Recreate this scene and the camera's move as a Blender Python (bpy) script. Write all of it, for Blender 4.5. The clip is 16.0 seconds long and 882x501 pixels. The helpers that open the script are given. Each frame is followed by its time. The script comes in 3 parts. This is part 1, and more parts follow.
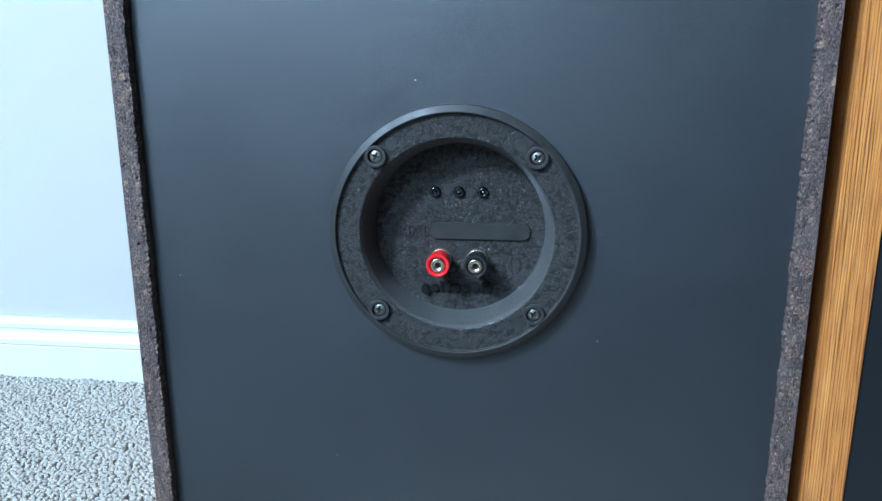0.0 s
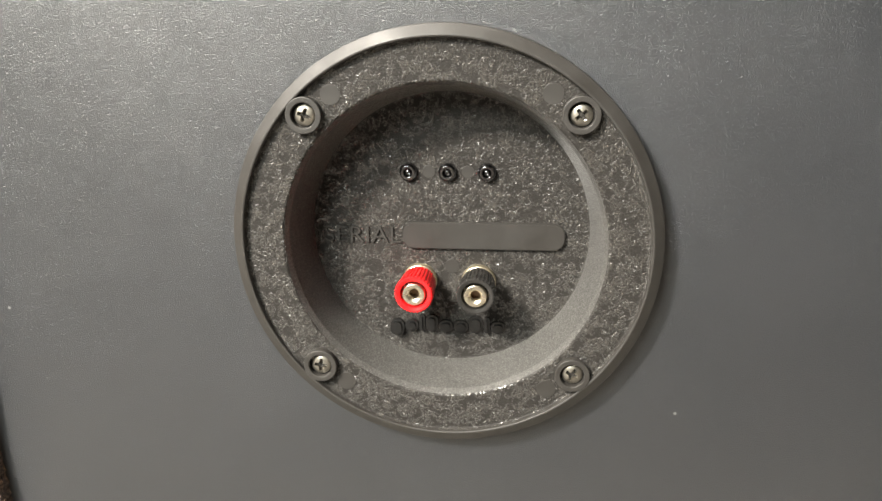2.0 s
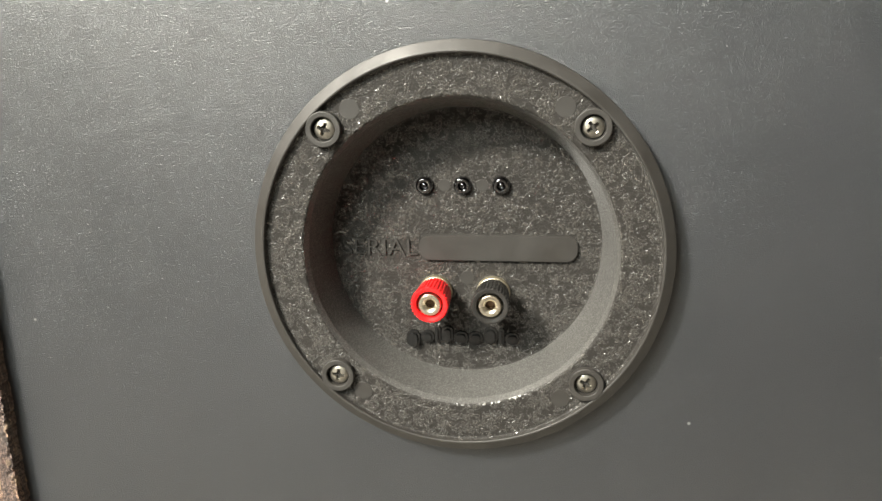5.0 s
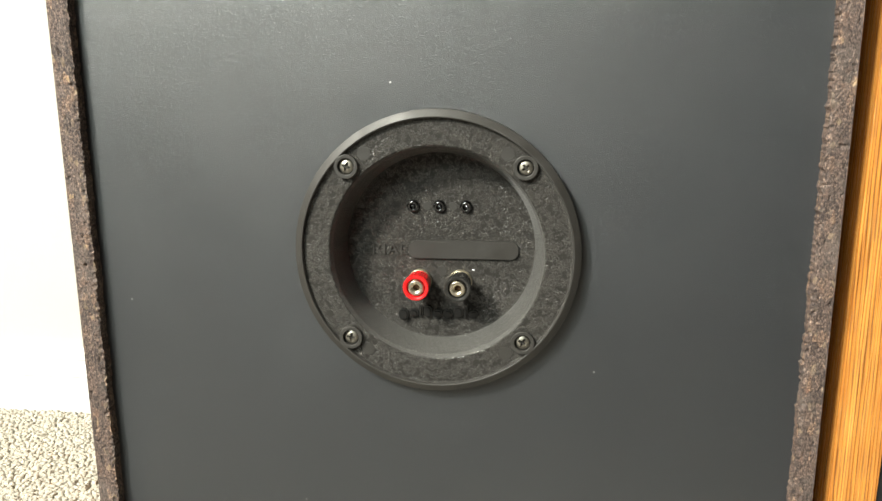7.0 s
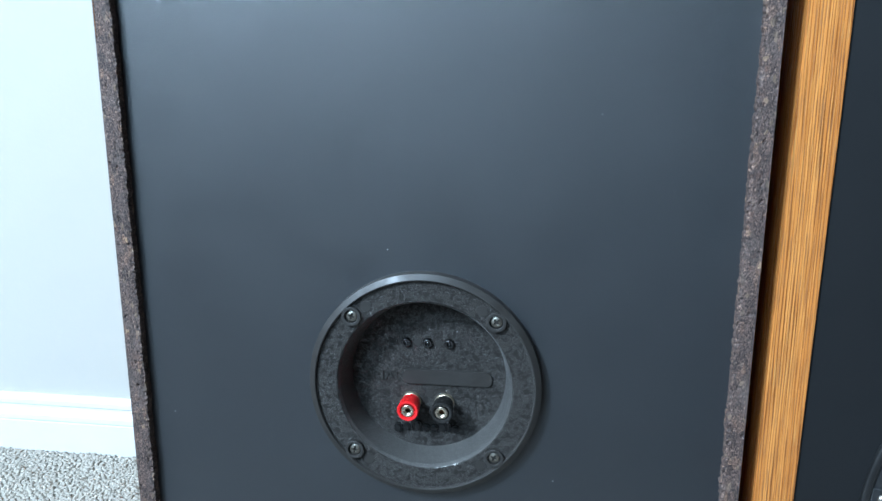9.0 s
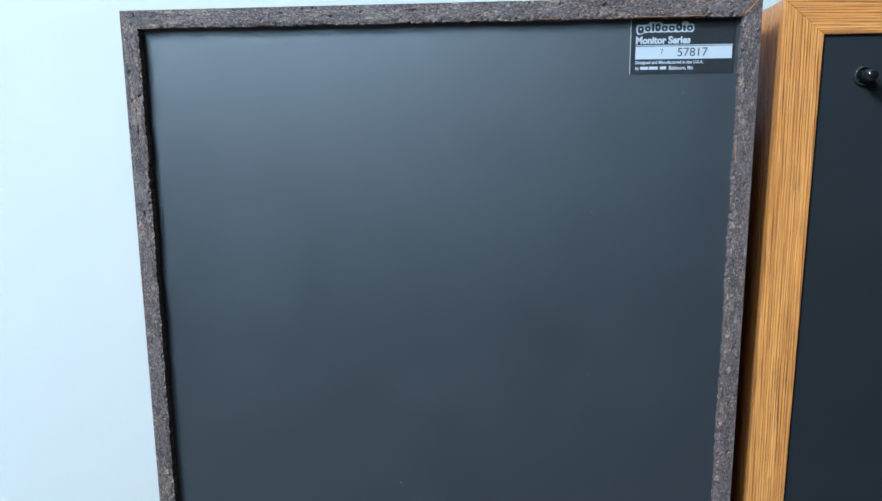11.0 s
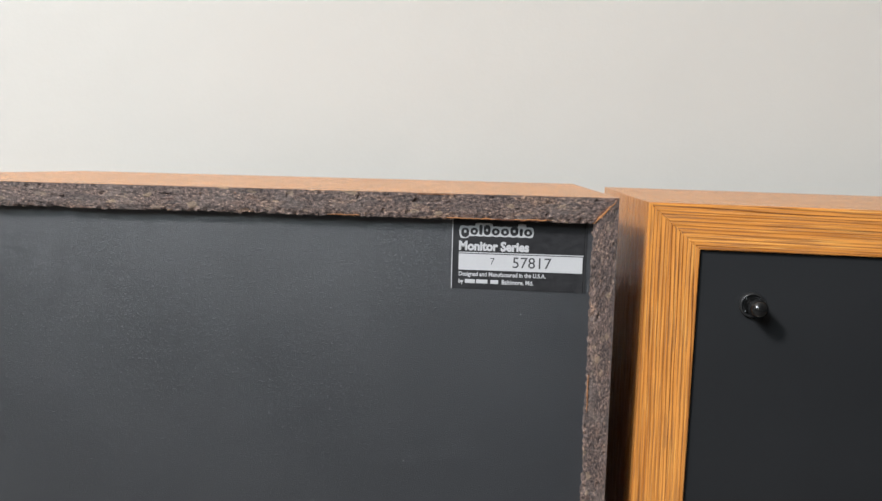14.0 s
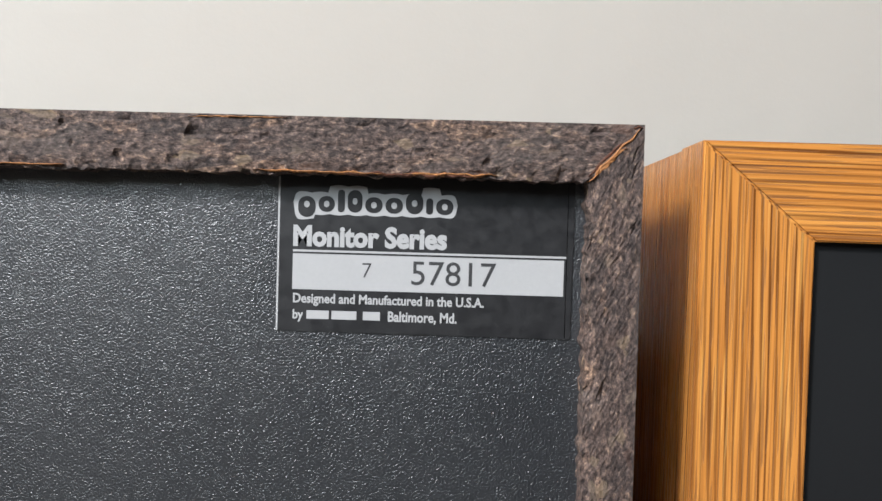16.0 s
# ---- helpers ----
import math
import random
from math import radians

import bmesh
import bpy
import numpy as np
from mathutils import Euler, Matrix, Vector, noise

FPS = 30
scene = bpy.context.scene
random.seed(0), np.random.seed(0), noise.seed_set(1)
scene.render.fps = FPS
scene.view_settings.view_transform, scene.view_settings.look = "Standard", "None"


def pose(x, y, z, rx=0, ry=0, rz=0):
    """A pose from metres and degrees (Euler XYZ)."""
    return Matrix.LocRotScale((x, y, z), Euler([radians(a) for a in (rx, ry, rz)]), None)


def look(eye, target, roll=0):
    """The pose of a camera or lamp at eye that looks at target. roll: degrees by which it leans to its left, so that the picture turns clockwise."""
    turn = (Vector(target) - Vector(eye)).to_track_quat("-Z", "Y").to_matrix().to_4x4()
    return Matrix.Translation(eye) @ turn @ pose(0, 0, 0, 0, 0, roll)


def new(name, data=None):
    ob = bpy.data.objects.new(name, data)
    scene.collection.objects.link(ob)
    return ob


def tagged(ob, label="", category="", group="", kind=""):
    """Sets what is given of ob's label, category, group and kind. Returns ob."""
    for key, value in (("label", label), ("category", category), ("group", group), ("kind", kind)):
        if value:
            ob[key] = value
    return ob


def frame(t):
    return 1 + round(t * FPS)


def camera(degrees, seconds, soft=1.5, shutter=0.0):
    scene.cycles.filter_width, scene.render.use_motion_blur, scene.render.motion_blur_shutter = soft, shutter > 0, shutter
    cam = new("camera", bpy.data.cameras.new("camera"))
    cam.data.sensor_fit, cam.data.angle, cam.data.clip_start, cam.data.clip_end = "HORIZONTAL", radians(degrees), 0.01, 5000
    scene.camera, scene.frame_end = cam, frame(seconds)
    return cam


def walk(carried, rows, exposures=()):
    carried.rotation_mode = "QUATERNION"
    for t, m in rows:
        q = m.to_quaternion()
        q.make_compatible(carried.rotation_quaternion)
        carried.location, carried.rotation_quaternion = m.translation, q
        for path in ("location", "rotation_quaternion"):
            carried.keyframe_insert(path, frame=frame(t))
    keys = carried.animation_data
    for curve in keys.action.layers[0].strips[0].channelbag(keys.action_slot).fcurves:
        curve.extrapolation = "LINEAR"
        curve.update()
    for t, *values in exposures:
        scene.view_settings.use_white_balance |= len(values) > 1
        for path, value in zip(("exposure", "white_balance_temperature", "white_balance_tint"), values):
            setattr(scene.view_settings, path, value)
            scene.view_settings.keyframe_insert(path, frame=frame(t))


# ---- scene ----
cam = camera(59.6, 16.0)
PATH = [
    (0, (0.041, -0.384, 0.334), (-0.197, 1.54, -0.156), -0.3),
    (0.5, (0.039, -0.324, 0.338), (-0.213, 1.574, -0.238), -0.3),
    (1, (0.041, -0.275, 0.324), (-0.246, 1.618, -0.255), -0.8),
    (1.5, (0.034, -0.243, 0.318), (-0.229, 1.653, -0.262), -1.0),
    (2, (0.03, -0.225, 0.314), (-0.216, 1.668, -0.282), -1.0),
    (2.5, (0.03, -0.218, 0.312), (-0.21, 1.673, -0.293), -0.9),
    (3, (0.028, -0.217, 0.31), (-0.22, 1.68, -0.272), -0.9),
    (3.5, (0.027, -0.218, 0.31), (-0.23, 1.679, -0.269), -0.9),
    (3.7, (0.026, -0.217, 0.31), (-0.228, 1.677, -0.28), -0.9),
    (5.8, (0.039, -0.266, 0.308), (-0.262, 1.655, -0.159), -1.2),
    (6, (0.042, -0.278, 0.314), (-0.264, 1.643, -0.152), -1.0),
    (6.5, (0.044, -0.308, 0.326), (-0.23, 1.617, -0.142), -0.7),
    (7, (0.045, -0.345, 0.322), (-0.187, 1.595, -0.104), -0.3),
    (7.5, (0.057, -0.37, 0.336), (-0.191, 1.563, -0.111), 0.4),
    (8, (0.064, -0.384, 0.362), (-0.203, 1.54, -0.116), 0.1),
    (8.5, (0.06, -0.403, 0.383), (-0.172, 1.533, -0.064), 0.1),
    (8.7, (0.065, -0.403, 0.398), (-0.188, 1.527, -0.062), 0.2),
    (10.8, (0.062, -0.432, 0.537), (-0.185, 1.518, 0.165), -0.6),
    (11, (0.061, -0.436, 0.555), (-0.178, 1.514, 0.184), -0.5),
    (11.5, (0.07, -0.445, 0.573), (-0.192, 1.517, 0.285), -0.2),
    (12, (0.074, -0.444, 0.597), (-0.206, 1.515, 0.31), 0.1),
    (12.5, (0.088, -0.43, 0.608), (-0.184, 1.532, 0.333), 0.7),
    (13, (0.111, -0.407, 0.61), (-0.139, 1.56, 0.349), 1.3),
    (13.5, (0.122, -0.369, 0.621), (-0.075, 1.606, 0.379), 1.4),
    (14, (0.135, -0.31, 0.622), (-0.04, 1.67, 0.397), 1.4),
    (14.5, (0.141, -0.25, 0.615), (-0.005, 1.732, 0.397), 1.1),
    (15, (0.129, -0.192, 0.586), (0.112, 1.808, 0.586), 2.0),
    (15.5, (0.138, -0.158, 0.59), (0.162, 1.839, 0.481), 1.6),
    (16, (0.144, -0.138, 0.59), (0.119, 1.861, 0.541), 1.6),
]
walk(cam, [(t, look(eye, target, roll)) for t, eye, target, roll in PATH], [
    (0.0, 0.25, 4850, 5), (0.5, 0.6, 4900, 4), (1.0, 0.92, 6100, 11), (1.4, 1.22, 7900, 16), (1.8, 1.42, 8100, 17), (3.7, 1.42, 8100, 16), (6.0, 1.15, 8200, 13), (6.6, 1.05, 8300, 12), (7.6, 0.62, 6700, 7), (8.3, 0.5, 5550, 6), (8.7, 0.4, 5300, 6),
    (11.2, 0.15, 5150, 5), (11.8, 0.06, 6150, 13), (12.4, 0.0, 6900, 18), (16.0, 0.0, 6900, 18)])

# ---------------------------------------------------------------- world and light
world = bpy.data.worlds.new("daylight")
scene.world = world
world.use_nodes = True
wn = world.node_tree.nodes
sky = wn.new("ShaderNodeTexSky")
sky.sky_type = "NISHITA"
sky.sun_disc = False
sky.sun_elevation, sky.sun_rotation = radians(40), radians(150)
wn["Background"].inputs[1].default_value = 0.1
world.node_tree.links.new(sky.outputs[0], wn["Background"].inputs[0])

WIN_X, WIN_Z, WIN_W, WIN_H = -2.22, 3.05, 0.74, 0.90      # high window in the south wall
SKY_X, SKY_Z, SKY_W, SKY_H = -1.22, 2.05, 1.20, 1.20      # lower, wide window beside it
ROOM_S, ROOM_N, ROOM_W, ROOM_E, ROOM_H = -2.6, 0.3310, -3.6, 3.6, 3.80
SKEW = radians(-0.4)                                      # the room stands a little askew to the loudspeakers
ROOM = Matrix.Translation((-0.45, 0.331, 0)) @ Matrix.Rotation(SKEW, 4, "Z") @ Matrix.Translation((0.45, -0.331, 0))



def window_light(x, z, w, h, energy, color):
    """The bright sky in a window's opening."""
    lamp = bpy.data.lights.new("window_light", "AREA")
    lamp.shape, lamp.size, lamp.size_y = "RECTANGLE", w - 0.12, h - 0.12
    lamp.energy, lamp.color = energy, color
    new("window_light", lamp).matrix_world = ROOM @ pose(x, ROOM_S - 0.02, z, 90, 0, 0)


window_light(WIN_X, WIN_Z, WIN_W, WIN_H, 540.0, (0.85, 0.93, 0.97))
window_light(SKY_X, SKY_Z, SKY_W, SKY_H, 88.0, (0.72, 0.90, 0.98))

# ---------------------------------------------------------------- materials


class Mat:
    """A node material with short ways to add nodes."""

    def __init__(self, name, rough=0.5, metal=0.0, spec=0.5):
        self.m = bpy.data.materials.new(name)
        self.m.use_nodes = True
        self.n, self.l = self.m.node_tree.nodes, self.m.node_tree.links
        self.b = self.n["Principled BSDF"]
        self.b.inputs["Roughness"].default_value = rough
        self.b.inputs["Metallic"].default_value = metal
        self.b.inputs["Specular IOR Level"].default_value = spec
        self.co = self.n.new("ShaderNodeTexCoord").outputs["Object"]

    def link(self, a, b):
        self.l.new(a, b)

    def stretch(self, scale, source=None):
        v = self.n.new("ShaderNodeMapping")
        v.inputs["Scale"].default_value = scale
        self.link(source or self.co, v.inputs["Vector"])
        return v.outputs[0]

    def noise(self, scale, detail=3.0, rough=0.5, at=None, distortion=0.0):
        t = self.n.new("ShaderNodeTexNoise")
        t.inputs["Scale"].default_value, t.inputs["Detail"].default_value = scale, detail
        t.inputs["Roughness"].default_value, t.inputs["Distortion"].default_value = rough, distortion
        self.link(at or self.co, t.inputs["Vector"])
        return t.outputs["Fac"]

    def voronoi(self, scale, at=None, out="Distance", feature="F1", randomness=1.0):
        t = self.n.new("ShaderNodeTexVoronoi")
        t.feature = feature
        t.inputs["Scale"].default_value, t.inputs["Randomness"].default_value = scale, randomness
        self.link(at or self.co, t.inputs["Vector"])
        return t.outputs[out]

    def ramp(self, fac, stops, smooth=False):
        r = self.n.new("ShaderNodeValToRGB")
        e = r.color_ramp.elements
        while len(e) < len(stops):
            e.new(0.5)
        for k, (p, c) in zip(e, stops):
            k.position = p
            k.color = (c, c, c, 1) if not isinstance(c, tuple) else (*c, 1)
        if smooth:
            r.color_ramp.interpolation = "EASE"
        self.link(fac, r.inputs[0])
        return r.outputs[0]

    def mix(self, fac, a, b, kind="MIX"):
        x = self.n.new("ShaderNodeMix")
        x.data_type, x.blend_type = "RGBA", kind
        for value, slot in ((fac, x.inputs[0]), (a, x.inputs[6]), (b, x.inputs[7])):
            if isinstance(value, (int, float)):
                slot.default_value = value
            elif isinstance(value, tuple):
                slot.default_value = (*value, 1)
            else:
                self.link(value, slot)
        return x.outputs[2]

    def math(self, op, a, b=0.0):
        x = self.n.new("ShaderNodeMath")
        x.operation = op
        for value, slot in ((a, x.inputs[0]), (b, x.inputs[1])):
            if isinstance(value, (int, float)):
                slot.default_value = value
            else:
                self.link(value, slot)
        return x.outputs[0]

    def color(self, c):
        if isinstance(c, tuple):
            self.b.inputs["Base Color"].default_value = (*c, 1)
        else:
            self.link(c, self.b.inputs["Base Color"])
        return self

    def rough(self, fac):
        self.link(fac, self.b.inputs["Roughness"])
        return self

    def bump(self, height, distance, strength=1.0):
        k = self.n.new("ShaderNodeBump")
        k.inputs["Distance"].default_value, k.inputs["Strength"].default_value = distance, strength
        self.link(height, k.inputs["Height"])
        if self.b.inputs["Normal"].is_linked:
            self.link(self.b.inputs["Normal"].links[0].from_socket, k.inputs["Normal"])
        self.link(k.outputs[0], self.b.inputs["Normal"])
        return self


def plain(name, color, rough=0.5, metal=0.0, wear=0.12, scale=300.0, relief=0.00003):
    """A plain surface with slight unevenness of tone, gloss and relief."""
    m = Mat(name, rough, metal)
    n = m.noise(scale, 4)
    lo = tuple(c * (1 - wear) for c in color)
    hi = tuple(min(1, c * (1 + wear)) for c in color)
    m.color(m.mix(n, lo, hi))
    m.rough(m.ramp(m.noise(scale * 0.3, 3), [(0.3, max(0.02, rough * 0.8)), (0.7, min(1, rough * 1.2))]))
    if relief:
        m.bump(n, relief)
    return m.m


def dust(m, base, density, size, tone=(0.55, 0.55, 0.53)):
    """Sparse pale dust specks: a few cells of a fine cell pattern hold a small dot."""
    d = m.ramp(m.voronoi(density), [(size, 1.0), (size * 1.5, 0.0)])
    pick = m.ramp(m.voronoi(density, out="Color"), [(0.70, 0.0), (0.74, 1.0)])
    return m.mix(m.math("MULTIPLY", d, pick), base, tone)


def make_leatherette():
    m = Mat("black_leatherette_vinyl", 0.40, spec=1.0)
    m.b.inputs["IOR"].default_value = 1.5
    blotch = m.noise(9, 4, 0.6)
    base = m.mix(blotch, (0.0122, 0.0139, 0.0165), (0.0170, 0.0190, 0.0222))
    m.color(dust(m, base, 105, 0.046, (0.40, 0.40, 0.39)))
    m.rough(m.ramp(m.noise(22, 4), [(0.3, 0.30), (0.7, 0.37)]))
    worm = m.ramp(m.noise(2650, 1.0, 0.5, distortion=0.3), [(0.36, 0.0), (0.64, 1.0)], True)
    m.bump(worm, 0.000052)
    m.bump(m.noise(60, 3), 0.00010)
    return m.m


def make_textured_plastic():
    """Spark-eroded plastic: matt ground, with clusters of fine glinting ridges."""
    m = Mat("textured_black_plastic", 0.3, spec=0.8)
    m.b.inputs["IOR"].default_value = 1.55
    m.b.inputs["Sheen Weight"].default_value, m.b.inputs["Sheen Roughness"].default_value = 0.06, 0.4      # fine dust in the grain
    cluster = m.ramp(m.noise(330, 3.0, 0.6, distortion=0.6), [(0.43, 0.0), (0.53, 1.0)], True)
    ridge = m.ramp(m.noise(1700, 1.0, 0.5, distortion=0.6), [(0.44, 0.0), (0.58, 1.0)], True)
    glint = m.math("MULTIPLY", cluster, ridge)
    base = m.mix(m.noise(70, 4), (0.0135, 0.0120, 0.0108), (0.0205, 0.0184, 0.0166))
    m.color(m.mix(m.math("MULTIPLY", glint, 0.32), base, (0.105, 0.098, 0.088)))
    m.rough(m.ramp(glint, [(0.0, 0.60), (0.6, 0.23)]))
    m.link(m.ramp(glint, [(0.0, 0.16), (0.6, 1.0)]), m.b.inputs["Specular IOR Level"])
    m.bump(m.math("ADD", m.math("MULTIPLY", ridge, 0.3), glint), 0.00018)
    m.bump(cluster, 0.00005)
    return m.m


def make_dusty_lit_plastic():
    """Finely etched black plastic with dust in its grain, colour lightened to look lit."""
    m = Mat("dusty_lit_black_plastic", 0.5, spec=0.6)
    m.b.inputs["Sheen Weight"].default_value, m.b.inputs["Sheen Roughness"].default_value = 0.07, 0.35
    grain = m.noise(2600, 2.0, 0.6)
    base = m.mix(m.noise(160, 5, 0.7), (0.023, 0.0220, 0.0204), (0.037, 0.0355, 0.0330))
    m.color(m.mix(m.ramp(grain, [(0.48, 0.0), (0.64, 0.8)]), base, (0.125, 0.123, 0.117)))
    m.rough(m.ramp(grain, [(0.4, 0.62), (0.65, 0.34)]))
    m.bump(grain, 0.00012)
    return m.m


def make_oak(name, axis):
    """Golden oak with straight open grain that runs along the given axis."""
    m = Mat(name, 0.38)
    run = {"x": 0, "y": 1, "z": 2}[axis]
    short, long = [1, 1, 1], [1, 1, 1]
    short[run], long[run] = 0.022, 0.006
    fine, slow = m.stretch(short), m.stretch(long)
    band = m.noise(260, 2, 0.5, at=slow)
    tone = m.ramp(band, [(0.30, (0.43, 0.152, 0.032)), (0.50, (0.54, 0.212, 0.047)), (0.70, (0.62, 0.265, 0.064))])
    medium = [1, 1, 1]
    medium[run] = 0.018
    wave = m.n.new("ShaderNodeTexWave")
    wave.wave_type, wave.bands_direction, wave.wave_profile = "BANDS", "DIAGONAL", "SIN"
    for slot, value in (("Scale", 420.0), ("Distortion", 7.5), ("Detail", 3.0), ("Detail Scale", 0.6), ("Detail Roughness", 0.6)):
        wave.inputs[slot].default_value = value
    m.link(m.stretch(medium), wave.inputs["Vector"])
    strength = m.ramp(m.noise(420, 2.0, 0.5, at=fine), [(0.36, 0.35), (0.62, 1.0)])
    streak = m.math("MULTIPLY", m.ramp(wave.outputs["Fac"], [(0.06, 1.0), (0.38, 0.0)], True), strength)
    rings = m.ramp(m.noise(1500, 2.0, 0.55, at=slow), [(0.44, 1.0), (0.49, 0.0)])
    pores = m.ramp(m.noise(2000, 1.5, 0.5, at=fine), [(0.42, 1.0), (0.45, 0.0)])
    tone = m.mix(m.math("MULTIPLY", rings, 0.40), tone, (0.23, 0.066, 0.012))
    tone = m.mix(m.math("MULTIPLY", streak, 0.95), tone, (0.105, 0.028, 0.007))
    tone = m.mix(m.math("MULTIPLY", pores, 0.50), tone, (0.11, 0.038, 0.010))
    flecks = m.ramp(m.noise(1500, 1.5, at=fine), [(0.58, 0.0), (0.70, 1.0)])
    tone = m.mix(m.math("MULTIPLY", flecks, 0.35), tone, (0.82, 0.46, 0.13))
    m.color(m.mix(m.math("MULTIPLY", m.noise(12, 3), 0.25), tone, (0.44, 0.18, 0.038)))
    m.rough(m.ramp(pores, [(0.0, 0.26), (1.0, 0.50)]))
    m.bump(m.math("SUBTRACT", 1.0, pores), 0.00004)
    return m.m


def make_chipboard(name, axis):
    """Stained raw chipboard: fine chips of several browns, with a few larger pale flakes."""
    m = Mat(name, 0.55)
    flat = {"x": (0.50, 1, 1), "z": (1, 1, 0.60)}[axis]
    at = m.stretch(flat)
    fine = m.noise(1250, 5, 0.78, at=at)
    tone = m.ramp(fine, [(0.38, (0.010, 0.0060, 0.0050)), (0.48, (0.052, 0.034, 0.029)), (0.57, (0.110, 0.074, 0.062)), (0.68, (0.33, 0.225, 0.155))])
    sep = m.n.new("ShaderNodeSeparateColor")
    m.link(m.voronoi(620, at=at, out="Color"), sep.inputs[0])
    flake = m.ramp(sep.outputs[0], [(0.88, 0.0), (0.92, 1.0)])
    tone = m.mix(m.math("MULTIPLY", flake, 0.30), tone, m.ramp(sep.outputs[1], [(0.0, (0.10, 0.045, 0.03)), (0.5, (0.18, 0.14, 0.11)), (1.0, (0.36, 0.26, 0.15))]))
    chip = m.n.new("ShaderNodeSeparateColor")
    m.link(m.voronoi(430, at=m.stretch(tuple(c * c for c in flat)), out="Color"), chip.inputs[0])
    tone = m.mix(0.75, tone, m.ramp(chip.outputs[0], [(0.0, (0.58, 0.56, 0.58)), (0.5, (1.15, 1.12, 1.12)), (0.85, (1.5, 1.42, 1.34)), (1.0, (2.1, 1.85, 1.5))]), "MULTIPLY")
    worn = m.ramp(m.noise(55, 5, 0.7), [(0.50, 0.0), (0.68, 1.0)])
    tone = m.mix(m.math("MULTIPLY", worn, 0.25), tone, (0.20, 0.165, 0.145))
    rust = m.ramp(m.noise(150, 4, 0.7), [(0.69, 0.0), (0.76, 1.0)])
    tone = m.mix(m.math("MULTIPLY", rust, 0.55), tone, (0.26, 0.10, 0.035))
    m.color(tone)
    m.rough(m.ramp(fine, [(0.35, 0.85), (0.65, 0.55)]))
    m.bump(m.math("ADD", fine, m.math("MULTIPLY", chip.outputs[1], 0.25)), 0.00042)
    m.bump(sep.outputs[2], 0.00006)
    return m.m


def make_wall_paint():
    m = Mat("warm_white_wall_paint", 0.72, spec=0.25)
    tone = m.mix(m.noise(3.0, 4), (0.355, 0.342, 0.312), (0.382, 0.367, 0.337))
    smear = m.ramp(m.noise(26, 4, 0.7), [(0.73, 0.0), (0.82, 1.0)])
    m.color(m.mix(m.math("MULTIPLY", smear, 0.35), tone, (0.345, 0.33, 0.30)))
    m.bump(m.noise(260, 3, 0.5), 0.00010)
    m.bump(m.noise(25, 2), 0.0008)
    return m.m


def make_carpet(name):
    m = Mat(name, 0.9, spec=0.2)
    geo = m.n.new("ShaderNodeNewGeometry")
    tone = m.ramp(geo.outputs["Random Per Island"], [(0.0, (0.27, 0.250, 0.213)), (0.5, (0.31, 0.287, 0.247)), (1.0, (0.35, 0.326, 0.283))])
    m.color(m.mix(m.math("MULTIPLY", m.noise(30, 3), 0.5), tone, (0.32, 0.295, 0.25)))
    m.bump(m.noise(900, 3), 0.0006)
    return m.m


LEATHERETTE = make_leatherette()
PLASTIC = make_textured_plastic()
DUSTY_LIT = make_dusty_lit_plastic()
SMOOTH = plain("smooth_black_plastic", (0.020, 0.0180, 0.0160), 0.52, wear=0.2, relief=0.00002)
GLOSS = plain("gloss_black_plastic", (0.006, 0.006, 0.006), 0.2)
KNOB = plain("worn_black_plastic", (0.018, 0.017, 0.016), 0.23)
RED = plain("red_plastic", (0.62, 0.012, 0.014), 0.28, wear=0.06)
NICKEL = plain("brushed_nickel", (0.70, 0.63, 0.51), 0.27, 1.0, relief=0.00001)
AGED = plain("aged_zinc", (0.33, 0.305, 0.262), 0.42, 1.0, wear=0.3, scale=900)
DARK_METAL = plain("dark_nickel", (0.14, 0.14, 0.145), 0.16, 1.0)
BRASS = plain("pale_brass", (0.50, 0.43, 0.31), 0.38, 0.9)
HOLE = plain("dark_bore", (0.11, 0.055, 0.025), 0.6)
CHIP_X = make_chipboard("chipboard_edge_lengthwise", "x")
CHIP_Z = make_chipboard("chipboard_edge_upright", "z")
FIBRE = plain("torn_wood_fibre", (0.31, 0.125, 0.040), 0.8, wear=0.6, scale=1200, relief=0.0004)
RUST = plain("dark_rust_wood", (0.085, 0.026, 0.011), 0.75, wear=0.7, scale=1400, relief=0.0005)
OAK_X, OAK_Z = (make_oak("golden_oak_grain_" + a, a) for a in "xz")
STICKER = plain("dark_grey_sticker", (0.012, 0.012, 0.0132), 0.45, wear=0.35, scale=1500, relief=0.000006)
PRINT = plain("silver_grey_print", (0.37, 0.37, 0.372), 0.5, wear=0.05, scale=1500, relief=0.000004)
INK = plain("black_ink", (0.03, 0.03, 0.032), 0.6, relief=0)
WALL = make_wall_paint()
# for walls out of view, darkened so that little light bounces back
UNSEEN_WALL = plain("unseen_wall_darkened", (0.07, 0.064, 0.058), 0.6, wear=0.05, scale=30, relief=0.0003)
TRIM = plain("white_trim_paint", (0.52, 0.52, 0.51), 0.36, wear=0.03, scale=40, relief=0.0003)
CARPET = make_carpet("beige_twist_carpet")
CEILING = plain("ceiling_paint", (0.42, 0.41, 0.395), 0.8, wear=0.03, scale=60, relief=0.0005)
# for the floor out of view, dark so that it bounces little light
UNSEEN_FLOOR = plain("unseen_floor_darkened", (0.055, 0.042, 0.032), 0.6, wear=0.2, scale=12, relief=0.0003)
RUBBER = plain("black_rubber", (0.012, 0.012, 0.012), 0.4)
CAST = plain("black_painted_metal", (0.020, 0.021, 0.022), 0.45, wear=0.25)
CONE = plain("black_cone_paper", (0.025, 0.025, 0.026), 0.6)


